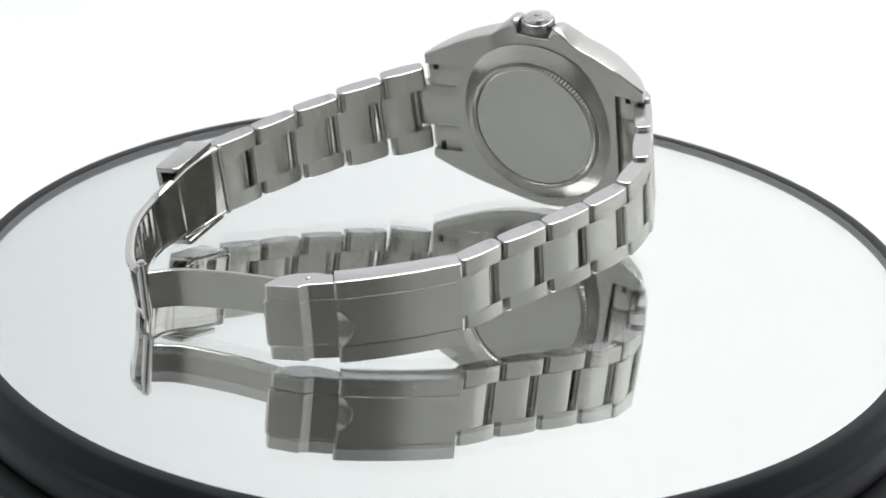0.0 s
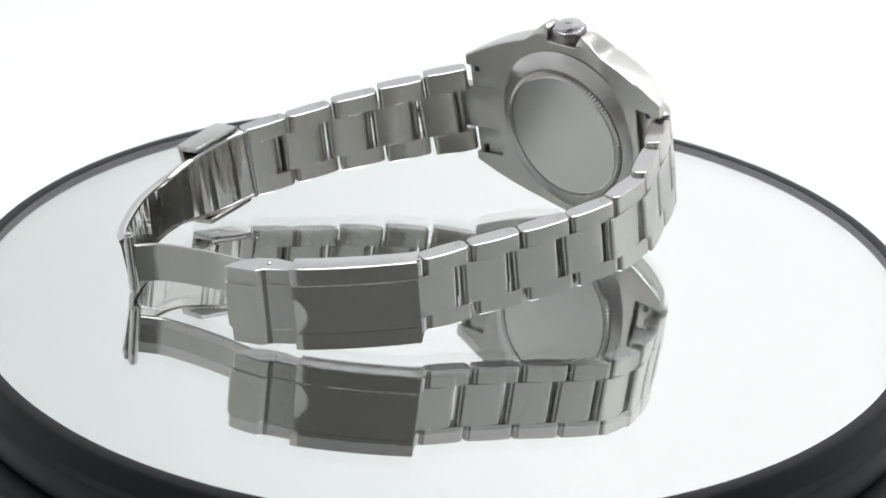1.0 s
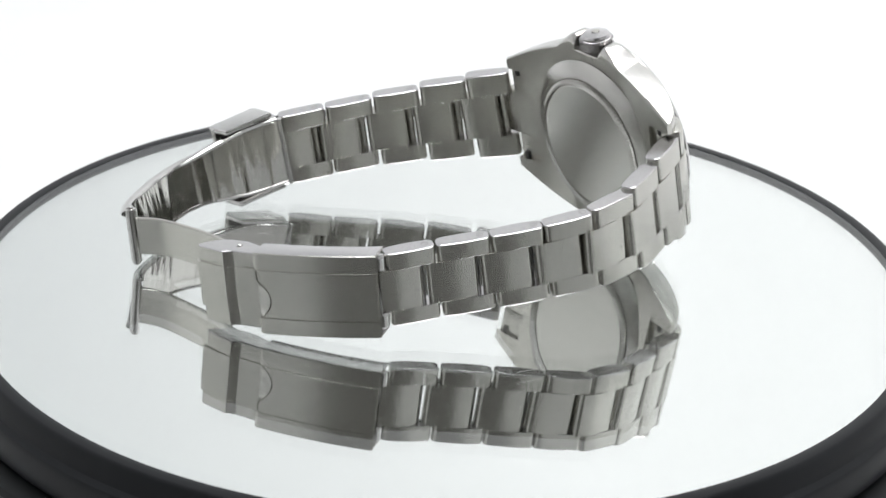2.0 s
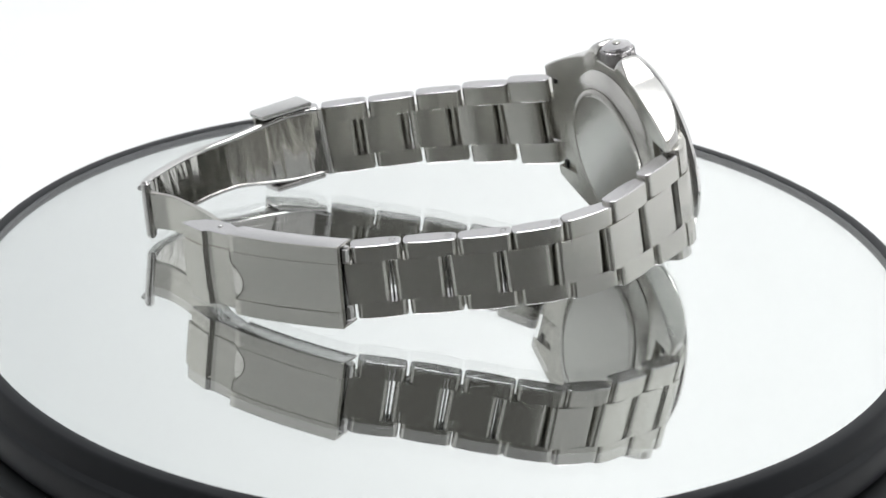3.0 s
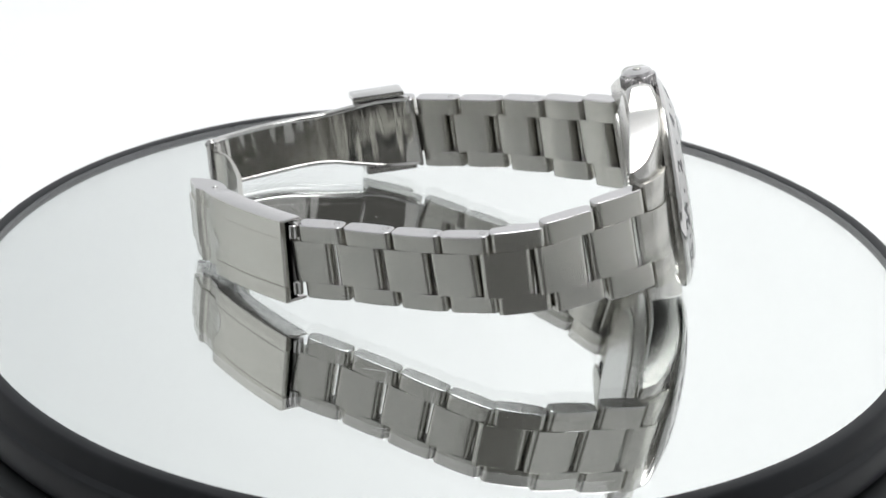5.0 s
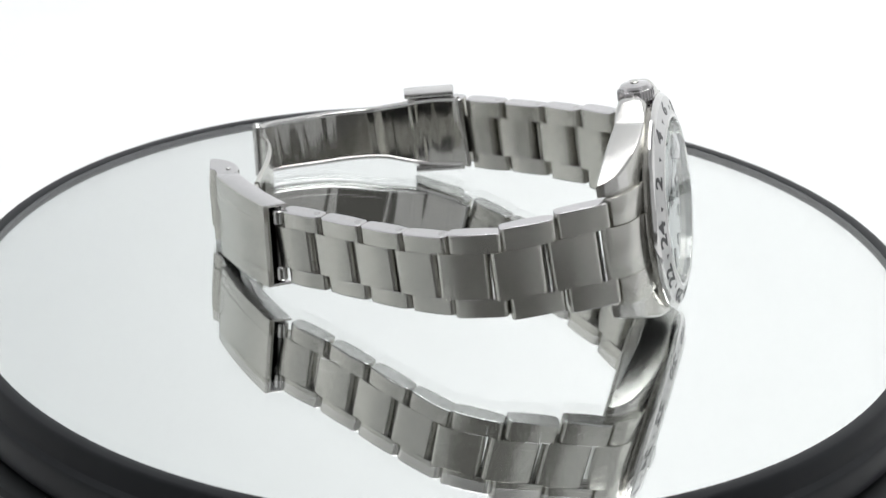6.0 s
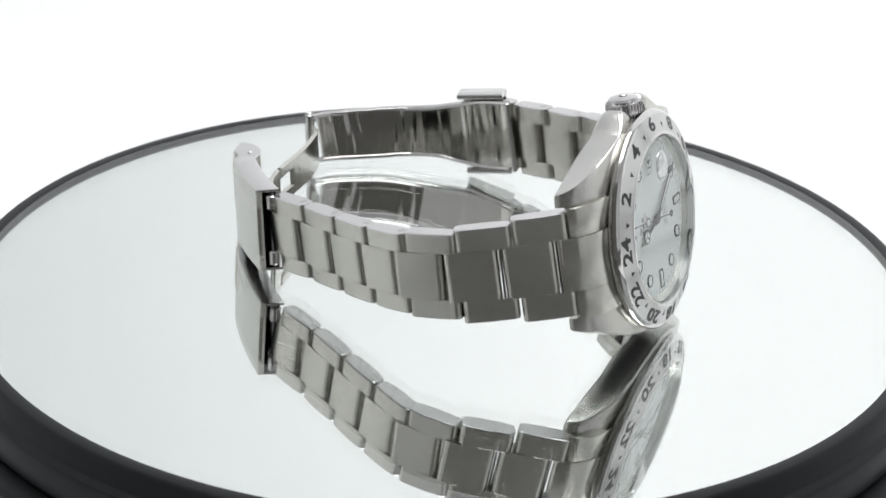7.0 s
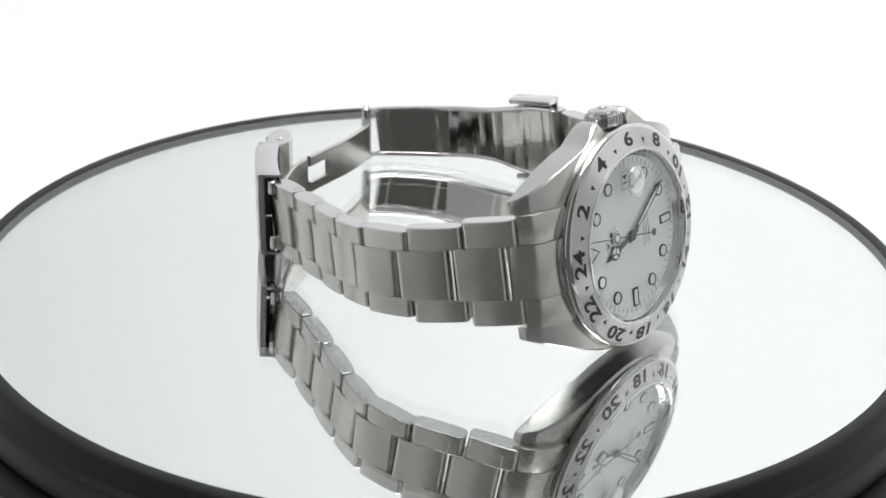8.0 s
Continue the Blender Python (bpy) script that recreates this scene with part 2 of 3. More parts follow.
def writing(text, size, extrude, bold=0.0):
    """Letters as a bmesh in millimetres, centred, in x, y, raised along z."""
    cu = bpy.data.curves.new("writing", "FONT")
    cu.body, cu.size, cu.align_x, cu.align_y, cu.extrude, cu.offset = text, size, "CENTER", "CENTER", extrude, bold
    cu.resolution_u = 3
    ob = new("writing", cu)
    bpy.context.view_layer.update()
    me = bpy.data.meshes.new_from_object(ob.evaluated_get(bpy.context.evaluated_depsgraph_get()))
    bm = bmesh.new()
    bm.from_mesh(me)
    bpy.data.objects.remove(ob)
    bpy.data.curves.remove(cu)
    bpy.data.meshes.remove(me)
    return bm


def setting(name, bm, mats, label, category, at=None, angle=32):
    ob = new(name, finish(bm, name, mats, angle))
    if at is not None:
        ob.matrix_basis = at
    return tagged(ob, label, category, "", "structure")


# ---- the setting: table, glowing tent, studio walls ----
def build_setting():
    bm = bmesh.new()
    rings = []
    for x in (-1.6, 1.6):
        rings.append([(x, -0.20, -0.045), (x, 1.6, -0.045), (x, 1.6, -0.075), (x, -0.20, -0.075)])
    rings_to(bm, rings)
    setting("table", bm, CLOTH, "table covered with a matt white sheet", "table")
    bm = bmesh.new()
    rings_to(bm, [[(x, -2.6, -0.80), (x, 2.6, -0.80), (x, 2.6, -0.84), (x, -2.6, -0.84)] for x in (-2.6, 2.6)])
    setting("floor", bm, FLOOR, "grey studio floor under the table", "floor")
    bm = bmesh.new()
    n = 160
    sections = []
    for i in range(n + 1):
        a = radians(-TENT_OPEN + 2 * TENT_OPEN * i / n)
        sx, sy = math.sin(a), math.cos(a)
        ring = []
        for r, z in ((0.86, -0.044), (0.95, -0.03), (1.0, 0.05), (1.0, 0.75), (0.93, 1.0), (0.80, 1.2), (0.81, 1.21), (0.945, 1.01), (1.012, 0.76), (1.012, 0.05), (0.96, -0.042)):
            ring.append((r * sx, r * sy, z))
        sections.append(ring)
    rings_to(bm, sections)
    # past 58 degrees the unseen sides take the dimmer glow
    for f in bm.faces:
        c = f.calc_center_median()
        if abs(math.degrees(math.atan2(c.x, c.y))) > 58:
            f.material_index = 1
    setting("backdrop", bm, [TENT, DIM_GLOW_FABRIC], "curved white light tent fabric, its light put in as glow", "backdrop")
    # unseen roof added for a dim glow from above
    bm = bmesh.new()
    rings_to(bm, [[(0.815 * math.sin(2 * math.pi * k / 64), 0.815 * math.cos(2 * math.pi * k / 64), z) for k in range(64)] for z in (1.212, 1.22)])
    setting("ceiling", bm, DIM_GLOW_FABRIC, "unseen fabric roof added to the light tent, glowing dimly", "ceiling")


# ---- the turntable ----
def build_turntable():
    base = new("turntable")
    tagged(base, "black round turntable with mirrored glass top on white table", "turntable")
    base.matrix_basis = pose(0, 0, -0.045)
    up = pose(0, 0, 0.045)
    part("base", lathe([(0, -44.99), (101, -44.99), (102, -44), (102, -24), (101, -23), (99.2, -22.7), (99.2, -21.6), (101, -21.3), (102, -20.4), (102, -13), (101.2, -12), (98.5, -11.4), (0, -11.4)], 160), BLACK, base, "black plastic drum with a groove", up)
    top = new("turning_top")
    top.parent = base
    top.matrix_basis = up
    part("rim", lathe([(92.3, -0.25), (92.45, -0.2), (94.4, -0.2), (94.8, -0.35), (95.2, -0.8), (95.9, -2.9), (96.4, -4.0), (97.6, -4.6), (98.0, -5.4), (98.0, -10.4), (97.5, -11.0), (92.3, -11.0)], 200, closed=True), RIM, top, "glossy dark grey rim")
    part("mirror_back", lathe([(0, -3.16), (92.29, -3.16), (92.29, -3.9), (0, -3.9)], 200), SILVER, top, "silvered mirror back")
    plate = part("glass_plate", lathe([(0, -3.1), (92.34, -3.1), (92.34, -0.3), (0, -0.3)], 200), PLATE, top, "clear glass plate, slightly greenish")
    plate.visible_shadow = False
    # dust and hair-fine scratches on the glass
    bm = bmesh.new()
    rng = random.Random(5)
    for k in range(46):
        r, a = 56 * math.sqrt(rng.random()), rng.random() * 6.283
        x, y, d = r * math.cos(a), r * math.sin(a), rng.uniform(0.03, 0.07)
        long = rng.uniform(0.6, 2.2) if k % 7 == 0 else d
        c, t = math.cos(k * 2.4), math.sin(k * 2.4)
        if long > d:
            d = 0.018
        pts = [(x + c * u - t * v, y + t * u + c * v) for u, v in ((-long, -d), (long, -d), (long, d), (-long, d))]
        rings_to(bm, [[(px, py, z) for px, py in pts] for z in (-0.296, -0.27)])
    tagged(part("dust", bm, LUME, top, "fine dust specks and hair scratches"), kind="stuff")
    return top


# ---- bracelet links ----
def link(watch, a, b, centre_shift, hw_a, hw_b, inner, name="link", pin=True, slot=0.58):
    """One link from a to b (case space), its centre piece set off along it."""
    A, B = Vector(a), Vector(b)
    L = (B - A).length
    up = Vector((1, 0, 0))
    if isinstance(inner, tuple):
        up = Vector(inner[1])
        inner = inner[0]
    along = (B - A).normalized()
    # x across, y along, z outwards
    y = along
    x = (up - y * y.dot(up)).normalized()
    fr = axes(x, y, x.cross(y), (A + B) / 2)
    th = 3.4
    z0, z1 = (0.0, th) if inner else (-th, 0.0)
    hw = (hw_a + hw_b) / 2
    cw = 4.25 + (hw - 7.6) * 0.3
    root = new(name)
    root.parent = watch
    root.matrix_basis = CASE @ fr
    half = L / 2 - 0.16
    prof = rounded(-half, half, z0, z1, 1.15, 0.20, 8)
    seam = 0.01 if inner else 0.03
    for s in (1, -1):
        e0, e1 = (0.06, 0.24) if s > 0 else (0.24, 0.06)
        p = prism(prof, cw + seam if s > 0 else -hw, hw if s > 0 else -cw - seam, e0, ends=1, bevel1=e1)
        part("outer_piece", p, [BRUSHED_X if inner else BRUSHED, EDGE], root, angle=13)
    half = L / 2 - slot
    prof = [(y_ + centre_shift, z_ + 0.02) for y_, z_ in rounded(-half, half, z0, z1, 1.15, 0.20, 8)]
    part("centre_piece", prism(prof, -cw, cw, 0.05), BRUSHED_X if inner else BRUSHED, root, angle=13)
    ys = centre_shift + (L / 2 if inner else -L / 2)
    zr, rr = (2.35, 0.78) if inner else (-2.3, 0.22)
    # outer rods are coloured dark for the shade down the slot
    part("connecting_rod", rod((-cw, ys, zr), (cw, ys, zr), rr, 16), SATIN if inner else DARK_SHADE_STEEL, root)
    if pin:
        zc = z0 + 1.45 if not inner else z1 - 1.6
        yy = -half + 1.3 if not inner else half - 1.3
        for s in (1, -1):
            # dark ring put in for the shaded groove round the pin
            bm = lathe([(0.42, -0.05), (0.50, 0.03), (0.62, 0.03), (0.68, -0.05)], 24, closed=True)
            bmesh.ops.rotate(bm, matrix=Matrix.Rotation(radians(90 * s), 3, "Y"), verts=bm.verts, cent=(0, 0, 0))
            bmesh.ops.translate(bm, vec=(s * hw, yy, zc), verts=bm.verts)
            part("screw_pin", bm, DARK_SHADE_STEEL, root)
    return root


def build_bracelet(watch):
    # joints of the twelve o'clock side, clasp to case: across, s, n, half width
    near = [(2.3, 17.9, -73.0, 7.6), (1.65, 21.8, -64.0, 7.6), (1.1, 26.5, -54.8, 7.65), (0.75, 31.1, -45.6, 7.7),
            (0.6, 34.6, -36.3, 7.8), (0.1, 34.2, -26.0, 8.5), (0.0, 30.3, -16.2, 9.3), (0.1, 26.15, -6.75, 10.2)]
    for i in range(7):
        b, a = near[i], near[i + 1]
        w0 = b[3] if i < 4 else (a[3] + b[3]) / 2
        link(watch, a[:3], b[:3], 2.6, w0, w0, False, pin=i < 4, slot=(0.5, 0.46, 0.42, 0.42, 0.42, 0.4, 0.4)[i])
    far = [(0.1, -51.2, -51.8, 7.95), (-0.2, -47.3, -42.4, 7.9), (-0.6, -43.3, -32.9, 8.0), (-0.85, -38.1, -24.1, 8.6),
           (-1.0, -32.1, -15.8, 9.4), (-0.7, -25.3, -8.75, 10.2)]
    for i in range(5):
        a, b = far[i], far[i + 1]
        w0 = a[3] if i < 2 else (a[3] + b[3]) / 2
        link(watch, a[:3], b[:3], -2.7, w0, w0, True, pin=i < 3, slot=0.75)
    link(watch, (0.8, -53.4, -59.6), (0.5, -51.0, -52.2), -1.6, 7.7, 7.7, True, pin=False)


# ---- clasp ----
def build_clasp(watch):
    # folding cover: an arched plate with two side flanges and a proud centre panel
    def arch(y):
        t = y / 22.7
        return 0.1 + 5.9 * t - 2.7 * t * t
    ys = [22.7 * k / 14 for k in range(15)]
    cover = part("clasp_cover", ribbon([(y, arch(y) - 0.65, 0, 0) for y in ys], -8.3, 8.3, 0.5), BRUSHED, watch, "brushed steel clasp cover", CLASP)
    for s in (1, -1):
        bm = bmesh.new()
        x0, x1 = (7.8, 8.4) if s > 0 else (-8.4, -7.8)
        poly = [(y, arch(y) + 0.02) for y in ys] + [(y, arch(y) - 4.4) for y in ys[::-1]]
        part("side_flange", prism(poly, x0, x1, 0.18, bm, ends=1), [BRUSHED, EDGE], cover)
        bm = ribbon([(y, arch(y) - 0.2, 0, 0) for y in ys[:-1] + [22.3]] + [(22.7, arch(22.7) - 0.45, 0, 0)], s * 6.65 - 1.72, s * 6.65 + 1.72, 0.9, bevel=0.12)
        part("edge_band", bm, BRUSHED, cover)
    # centre panel with a thumb notch cut into its tip
    bm = bmesh.new()
    rings = []
    xs = [(-5.05, 0.0), (-5.0, 0.06), (-4.8, 0.3)] + [(-4.8 + 9.6 * k / 30, 0.3) for k in range(1, 30)] + [(4.8, 0.3), (5.0, 0.06), (5.05, 0.0)]
    for x, proud in xs:
        end = 22.7 - max(0.0, 2.4 * (1 - ((x + 1.2) / 3.9) ** 2))
        top = [(x, y, arch(y) + proud) for y in [end * j / 12 for j in range(12)] + [end - 0.35]] + [(x, end, arch(end) + proud - 0.28)]
        low = [(x, yy, z - 0.8) for _, yy, z in top[::-1]]
        rings.append(top + low)
    rings_to(bm, rings)
    part("centre_panel", bm, BRUSHED, cover, angle=18)
    # the notch takes the paler back steel to paint in its brighter reflection
    bm = bmesh.new()
    rings = []
    for k in range(33):
        x = -4.8 + 9.6 * k / 32
        end = 22.65 - max(0.0, 2.4 * (1 - ((x + 1.2) / 3.9) ** 2))
        rings.append([(x, end, arch(end) + 0.26), (x, 22.72, arch(22.7) - 0.35), (x, 22.72, arch(22.7) - 0.6), (x, end, arch(end) - 0.5)])
    rings_to(bm, rings)
    part("thumb_notch", bm, BACK, cover, "crescent thumb notch in paler steel for its sheen")
    # lever at the tip
    outer = [(22.74, 2.5), (27.5, 2.2), (28.4, 2.4), (29.3, 2.95), (34.9, 1.3), (35.3, 0.7)]
    inner = [(34.6, -0.3), (32.0, -2.1), (29.6, -2.6), (26.2, -2.4), (22.74, -0.9)]
    lever = part("clasp_lever", prism(outer + inner, -7.8, 7.7, 0.2, ends=1), [BRUSHED, EDGE], watch, "brushed steel opening lever", CLASP, angle=14)
    step = [(22.78, 2.8), (27.5, 2.5), (28.3, 2.7), (29.2, 3.3), (35.4, 1.6), (35.8, 0.9), (35.0, 0.3), (28.0, 1.2), (23.0, 1.6)]
    part("lever_step", prism(step, -4.6, 4.6, 0.1), BRUSHED, lever, angle=14)
    for s in (1, -1):
        bm = bmesh.new()
        bmesh.ops.create_uvsphere(bm, u_segments=20, v_segments=12, radius=0.62)
        bmesh.ops.scale(bm, vec=(0.55, 1, 1), verts=bm.verts)
        bmesh.ops.translate(bm, vec=(7.7 * s, 27.3, -0.4), verts=bm.verts)
        part("rivet", bm, POLISHED, lever, "polished round rivet head")
    # tray closing the cover, its shade put into the colour
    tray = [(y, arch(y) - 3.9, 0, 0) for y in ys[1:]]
    part("inner_tray", ribbon(tray, -7.75, 7.75, 0.6, bevel=0.1), SHADE_TRAY, cover, "inner tray of the clasp cover, coloured dark for its shade")
    # spring bar tubes in the open end of the cover
    for x0, x1 in ((4.3, 7.2), (-7.2, -4.3)):
        part("spring_bar_tube", rod((x0, 0.5, -2.6), (x1, 0.5, -2.6), 1.25), POLISHED, cover)
    part("spring_bar", rod((-7.3, 0.9, -2.6), (7.3, 0.9, -2.6), 0.55), DARK_SHADE_STEEL, cover)
    # inner folding blade, with a slot near its root
    path = smooth_path([(57.0, -18.3, 0, 0), (53.0, -18.6, 0, 0), (49.8, -18.0, 0, 0), (44.7, -16.2, 0, 0), (40.0, -14.2, 0, 0), (35.0, -11.5, 0, 0),
                        (30.0, -8.8, 0, 0), (25.0, -6.4, 0, 0), (20.0, -4.8, 0, 0), (10.0, -3.6, 0, 0), (4.0, -3.4, 0, 0)], 4)
    blade = part("folding_blade", ribbon([p for p in path if p[0] >= 33.2], -4.2, 3.7, 1.0), SATIN, watch, "thin satin steel folding blade", BLADE)
    slot = [p for p in path if 26.5 <= p[0] <= 34.6]
    for x0, x1 in ((-4.2, -1.9), (1.4, 3.7)):
        part("blade_rail", ribbon(slot, x0, x1, 1.0), SATIN, blade)
    part("blade_root", ribbon([p for p in path if p[0] <= 27.2], -4.2, 3.7, 1.0), SATIN, blade)
    # engraved words on the blade, and a mark that cannot be read
    wx = Vector((0, -0.943, 0.333))
    at = axes(wx, Vector((1, 0, 0)), wx.cross(Vector((1, 0, 0))), Vector((0.3, 46.3, -16.85)) + wx.cross(Vector((1, 0, 0))) * 0.52)
    part("engraving", writing("STEELINOX", 0.95, 0.01), DARK_SHADE_STEEL, blade, "", at)
    bm = bmesh.new()
    rings_to(bm, [[(-0.8, -1.9, z), (0.8, -1.9, z), (0.8, -1.55, z), (-0.8, -1.55, z)] for z in (0.0, 0.012)])
    part("engraved_mark", bm, DARK_SHADE_STEEL, blade, "", at)
    # hinge
    hinge = part("hinge", rod((-5.9, 57.6, -18.0), (5.9, 57.6, -18.0), 1.05), POLISHED, watch, "polished hinge barrel", BLADE)
    for s in (1, -1):
        part("hinge_cap", rod((5.0 * s, 57.6, -18.0), (6.3 * s, 57.6, -18.0), 0.75), POLISHED, hinge)
    # outer blade, bent, polished
    path = smooth_path([(-38.6, -95.9, 4.0, -0.4), (-42.4, -93.0, 3.6, -0.2), (-48.0, -85.0, 2.6, 0), (-51.0, -78.5, 2.1, 0), (-52.4, -72.0, 1.6, 0.2),
                        (-52.6, -66.0, 1.1, 1.2), (-52.2, -60.0, 0.9, 2.1), (-51.3, -54.5, 0.9, 2.2), (-50.7, -52.6, 0.9, 2.1)], 5)
    outer = part("outer_blade", ribbon(path[3:], -5.8, 5.8, 1.3, bevel=0.35), CHROME, watch, "mirror-polished bent clasp blade", CASE)
    for x0, x1 in ((-5.8, -4.3), (4.3, 5.8)):
        part("blade_rail", ribbon(path[:4], x0, x1, 1.3, bevel=0.3), CHROME, outer)
    part("spring_bar", rod((-7.0, -50.0, -52.3), (8.6, -50.0, -52.3), 0.6), POLISHED, outer, "polished spring bar")
    for e in (-1, 1):
        bm = bmesh.new()
        rings = []
        for i, (y, z, dx, wide) in enumerate(path):
            p0, p1 = path[max(0, i - 1)], path[min(len(path) - 1, i + 1)]
            t = Vector((p1[0] - p0[0], p1[1] - p0[1])).normalized()
            rings.append([(dx + e * (5.3 + wide) + 0.62 * math.cos(a), y - t.y * 0.95 * math.sin(a), z + t.x * 0.95 * math.sin(a)) for a in [2 * math.pi * k / 12 for k in range(12)]])
        rings_to(bm, rings)
        part("blade_rim", bm, POLISHED, outer, "rounded polished rim")
    # hoop round the strap end: two side plates and an outer wall
    def plate(x0, x1):
        poly = [(-50.6, -53.4), (-55.4, -54.4), (-56.0, -55.0), (-56.0, -65.3), (-55.5, -65.9), (-51.0, -64.6)]
        return prism(poly, x0, x1, 0.3)
    hoop = part("clasp_hoop", plate(9.2, 10.4), POLISHED, watch, "polished steel hoop of the open clasp", CASE)
    part("hoop_plate", plate(-7.9, -6.7), POLISHED, hoop)
    part("hoop_wall", prism([(-55.0, -54.6), (-55.95, -54.9), (-55.95, -65.4), (-55.0, -65.2)], -6.75, 9.25, 0.1), SATIN, hoop)


# ---- the watch head ----
def flank(y, s):
    """Half width of the case at y, on the crown's side (s > 0) or the other."""
    a = abs(y)
    x = 20.7 - 7.8 * (a / 25.3) ** 1.75
    if s > 0:
        if a < 3.65:
            x = 20.2
        elif a < 10.4:
            t = max(0.0, (a - 4.8) / 5.6)
            x += (2.2 if y > 0 else 2.9) * (1 - t * t * (3 - 2 * t)) - 0.5 * max(0.0, 1 - (a - 3.7) / 1.0) ** 2
    return x


def top_z(y):
    a = max(0.0, abs(y) - 9.0) / 16.3
    return -2.3 - 5.1 * a ** 2.6 - 1.3 * (max(0.0, a - 0.86) / 0.14) ** 2


def bottom_z(y):
    a = max(0.0, abs(y) - 10.0) / 15.3
    return -7.9 - 1.9 * a


def case_ring(y, x0, x1, sharp0, sharp1):
    zb, zt = bottom_z(y), top_z(y)
    c = 0.35
    if not sharp0 and not sharp1:
        d = 0.35
        if 3.65 < abs(y) < 8.4:
            d += 1.9 * (1 - (abs(y) - 3.65) / 4.75) ** 0.8
        ring = [(x0 + c, y, zb), (x0, y, zb + c), (x0, y, zt - c), (x0 + c, y, zt)]
        for k in range(7):
            a = radians(15 * k)
            ring.append((x1 - d + d * math.sin(a), y, zt - d + d * math.cos(a)))
        for k in range(7):
            a = radians(15 * k)
            ring.append((x1 - d + d * math.cos(a), y, zb + d - d * math.sin(a)))
        return ring
    ring = []
    ring += [(x0, y, zb), (x0, y, zt)] if sharp0 else [(x0 + c, y, zb), (x0, y, zb + c), (x0, y, zt - c), (x0 + c, y, zt)]
    ring += [(x1, y, zt), (x1, y, zb)] if sharp1 else [(x1 - c, y, zt), (x1, y, zt - c), (x1, y, zb + c), (x1 - c, y, zb)]
    return ring


def build_case(watch):
    bm = bmesh.new()
    half = [3.6, 3.7, 3.9, 4.2, 4.6, 5.0, 5.4] + [6.0 + 0.6 * k for k in range(22)]
    ys = [-y for y in half[::-1]] + [-2, 0, 2] + half
    rings_to(bm, [case_ring(y, -flank(y, -1), flank(y, 1), False, False) for y in ys])
    lugs = []
    for sy in (1, -1):
        for sx in (1, -1):
            lug = bmesh.new()
            lugs.append(lug)
            st = [18.6 + (25.3 - 18.6) * k / 20 for k in range(21)]
            rings = []
            for y in st:
                x = flank(y, -1)
                lo, hi = (10.55, x) if sx > 0 else (-x, -10.55)
                rings.append(case_ring(sy * y, lo, hi, sx > 0, sx < 0))
            rings_to(lug, rings)
    for f in [f for b in (bm, *lugs) for f in b.faces]:
        f.normal_update()
        c = f.calc_center_median()
        if abs(f.normal.z) < 0.3 and abs(f.normal.x) > 0.5 and abs(c.x) > 12.2 or 0.3 < abs(f.normal.z) < 0.9:
            f.material_index = 1
    case = part("case_body", bm, [BRUSHED, FLANK], watch, "brushed steel case with polished flanks and crown guards", HEAD)
    for lug in lugs:
        part("lug", lug, [BRUSHED, FLANK], case)
    # solid black plugs put in for the shade inside the lug holes
    for sy in (1, -1):
        for x in (11.2, -11.2):
            b2 = bmesh.new()
            bmesh.ops.create_cone(b2, cap_ends=True, segments=16, radius1=0.55, radius2=0.55, depth=0.6)
            bmesh.ops.rotate(b2, matrix=Matrix.Rotation(radians(90), 3, "Y"), verts=b2.verts, cent=(0, 0, 0))
            bmesh.ops.translate(b2, vec=(10.4 if x > 0 else -10.4, sy * 23.6, -8.2), verts=b2.verts)
            part("lug_hole_shade", b2, INK, case)
    # black blocks put in for the shade inside the spring bar slots
    for sx in (1, -1):
        for sy, y_, z in ((-1, 23.4, -8.85), (1, 21.4, -8.6)):
            b2 = bmesh.new()
            bmesh.ops.create_cube(b2, size=1.0)
            bmesh.ops.scale(b2, vec=(1.8, 1.1, 0.5), verts=b2.verts)
            bmesh.ops.bevel(b2, geom=b2.edges, offset=0.12, segments=1, affect="EDGES")
            bmesh.ops.translate(b2, vec=(9.9 * sx, y_ * sy, z), verts=b2.verts)
            part("spring_bar_slot_shade", b2, INK, case)
    # end links between the lugs
    for sy in (1, -1):
        if sy > 0:
            mid = [(17.6, -2.3), (20.0, -2.8), (22.5, -3.8), (24.5, -5.0), (25.8, -6.7), (26.7, -8.8), (26.4, -9.6), (24.0, -10.3), (23.0, -9.7), (21.0, -8.8), (18.75, -8.15)]
            side = [(17.6, -2.5), (20.0, -3.0), (22.5, -3.9), (24.2, -5.0), (25.3, -6.2), (25.8, -7.3), (25.2, -8.1), (23.3, -8.9), (21.0, -8.6), (18.75, -8.1)]
        else:
            mid = [(17.6, -2.3), (20.0, -2.8), (22.5, -3.7), (25.0, -5.0), (27.3, -6.7), (29.1, -8.8), (28.5, -9.5), (26.6, -9.4), (25.0, -9.0), (22.0, -8.65), (18.75, -8.15)]
            side = [(17.6, -2.5), (20.0, -3.0), (22.5, -3.9), (24.5, -4.8), (26.0, -6.0), (26.8, -6.9), (26.2, -7.8), (25.0, -8.9), (22.0, -8.6), (18.75, -8.1)]
        def endpiece(x0, x1, prof):
            return prism([(sy * y, z) for y, z in prof], x0, x1, 0.15)
        end = part("end_link", endpiece(-5.0, 5.0, mid), BRUSHED, watch, "brushed steel end link between the lugs", HEAD)
        part("end_link_side", endpiece(5.08, 10.5, side), BRUSHED, end)
        part("end_link_side", endpiece(-10.5, -5.08, side), BRUSHED, end)
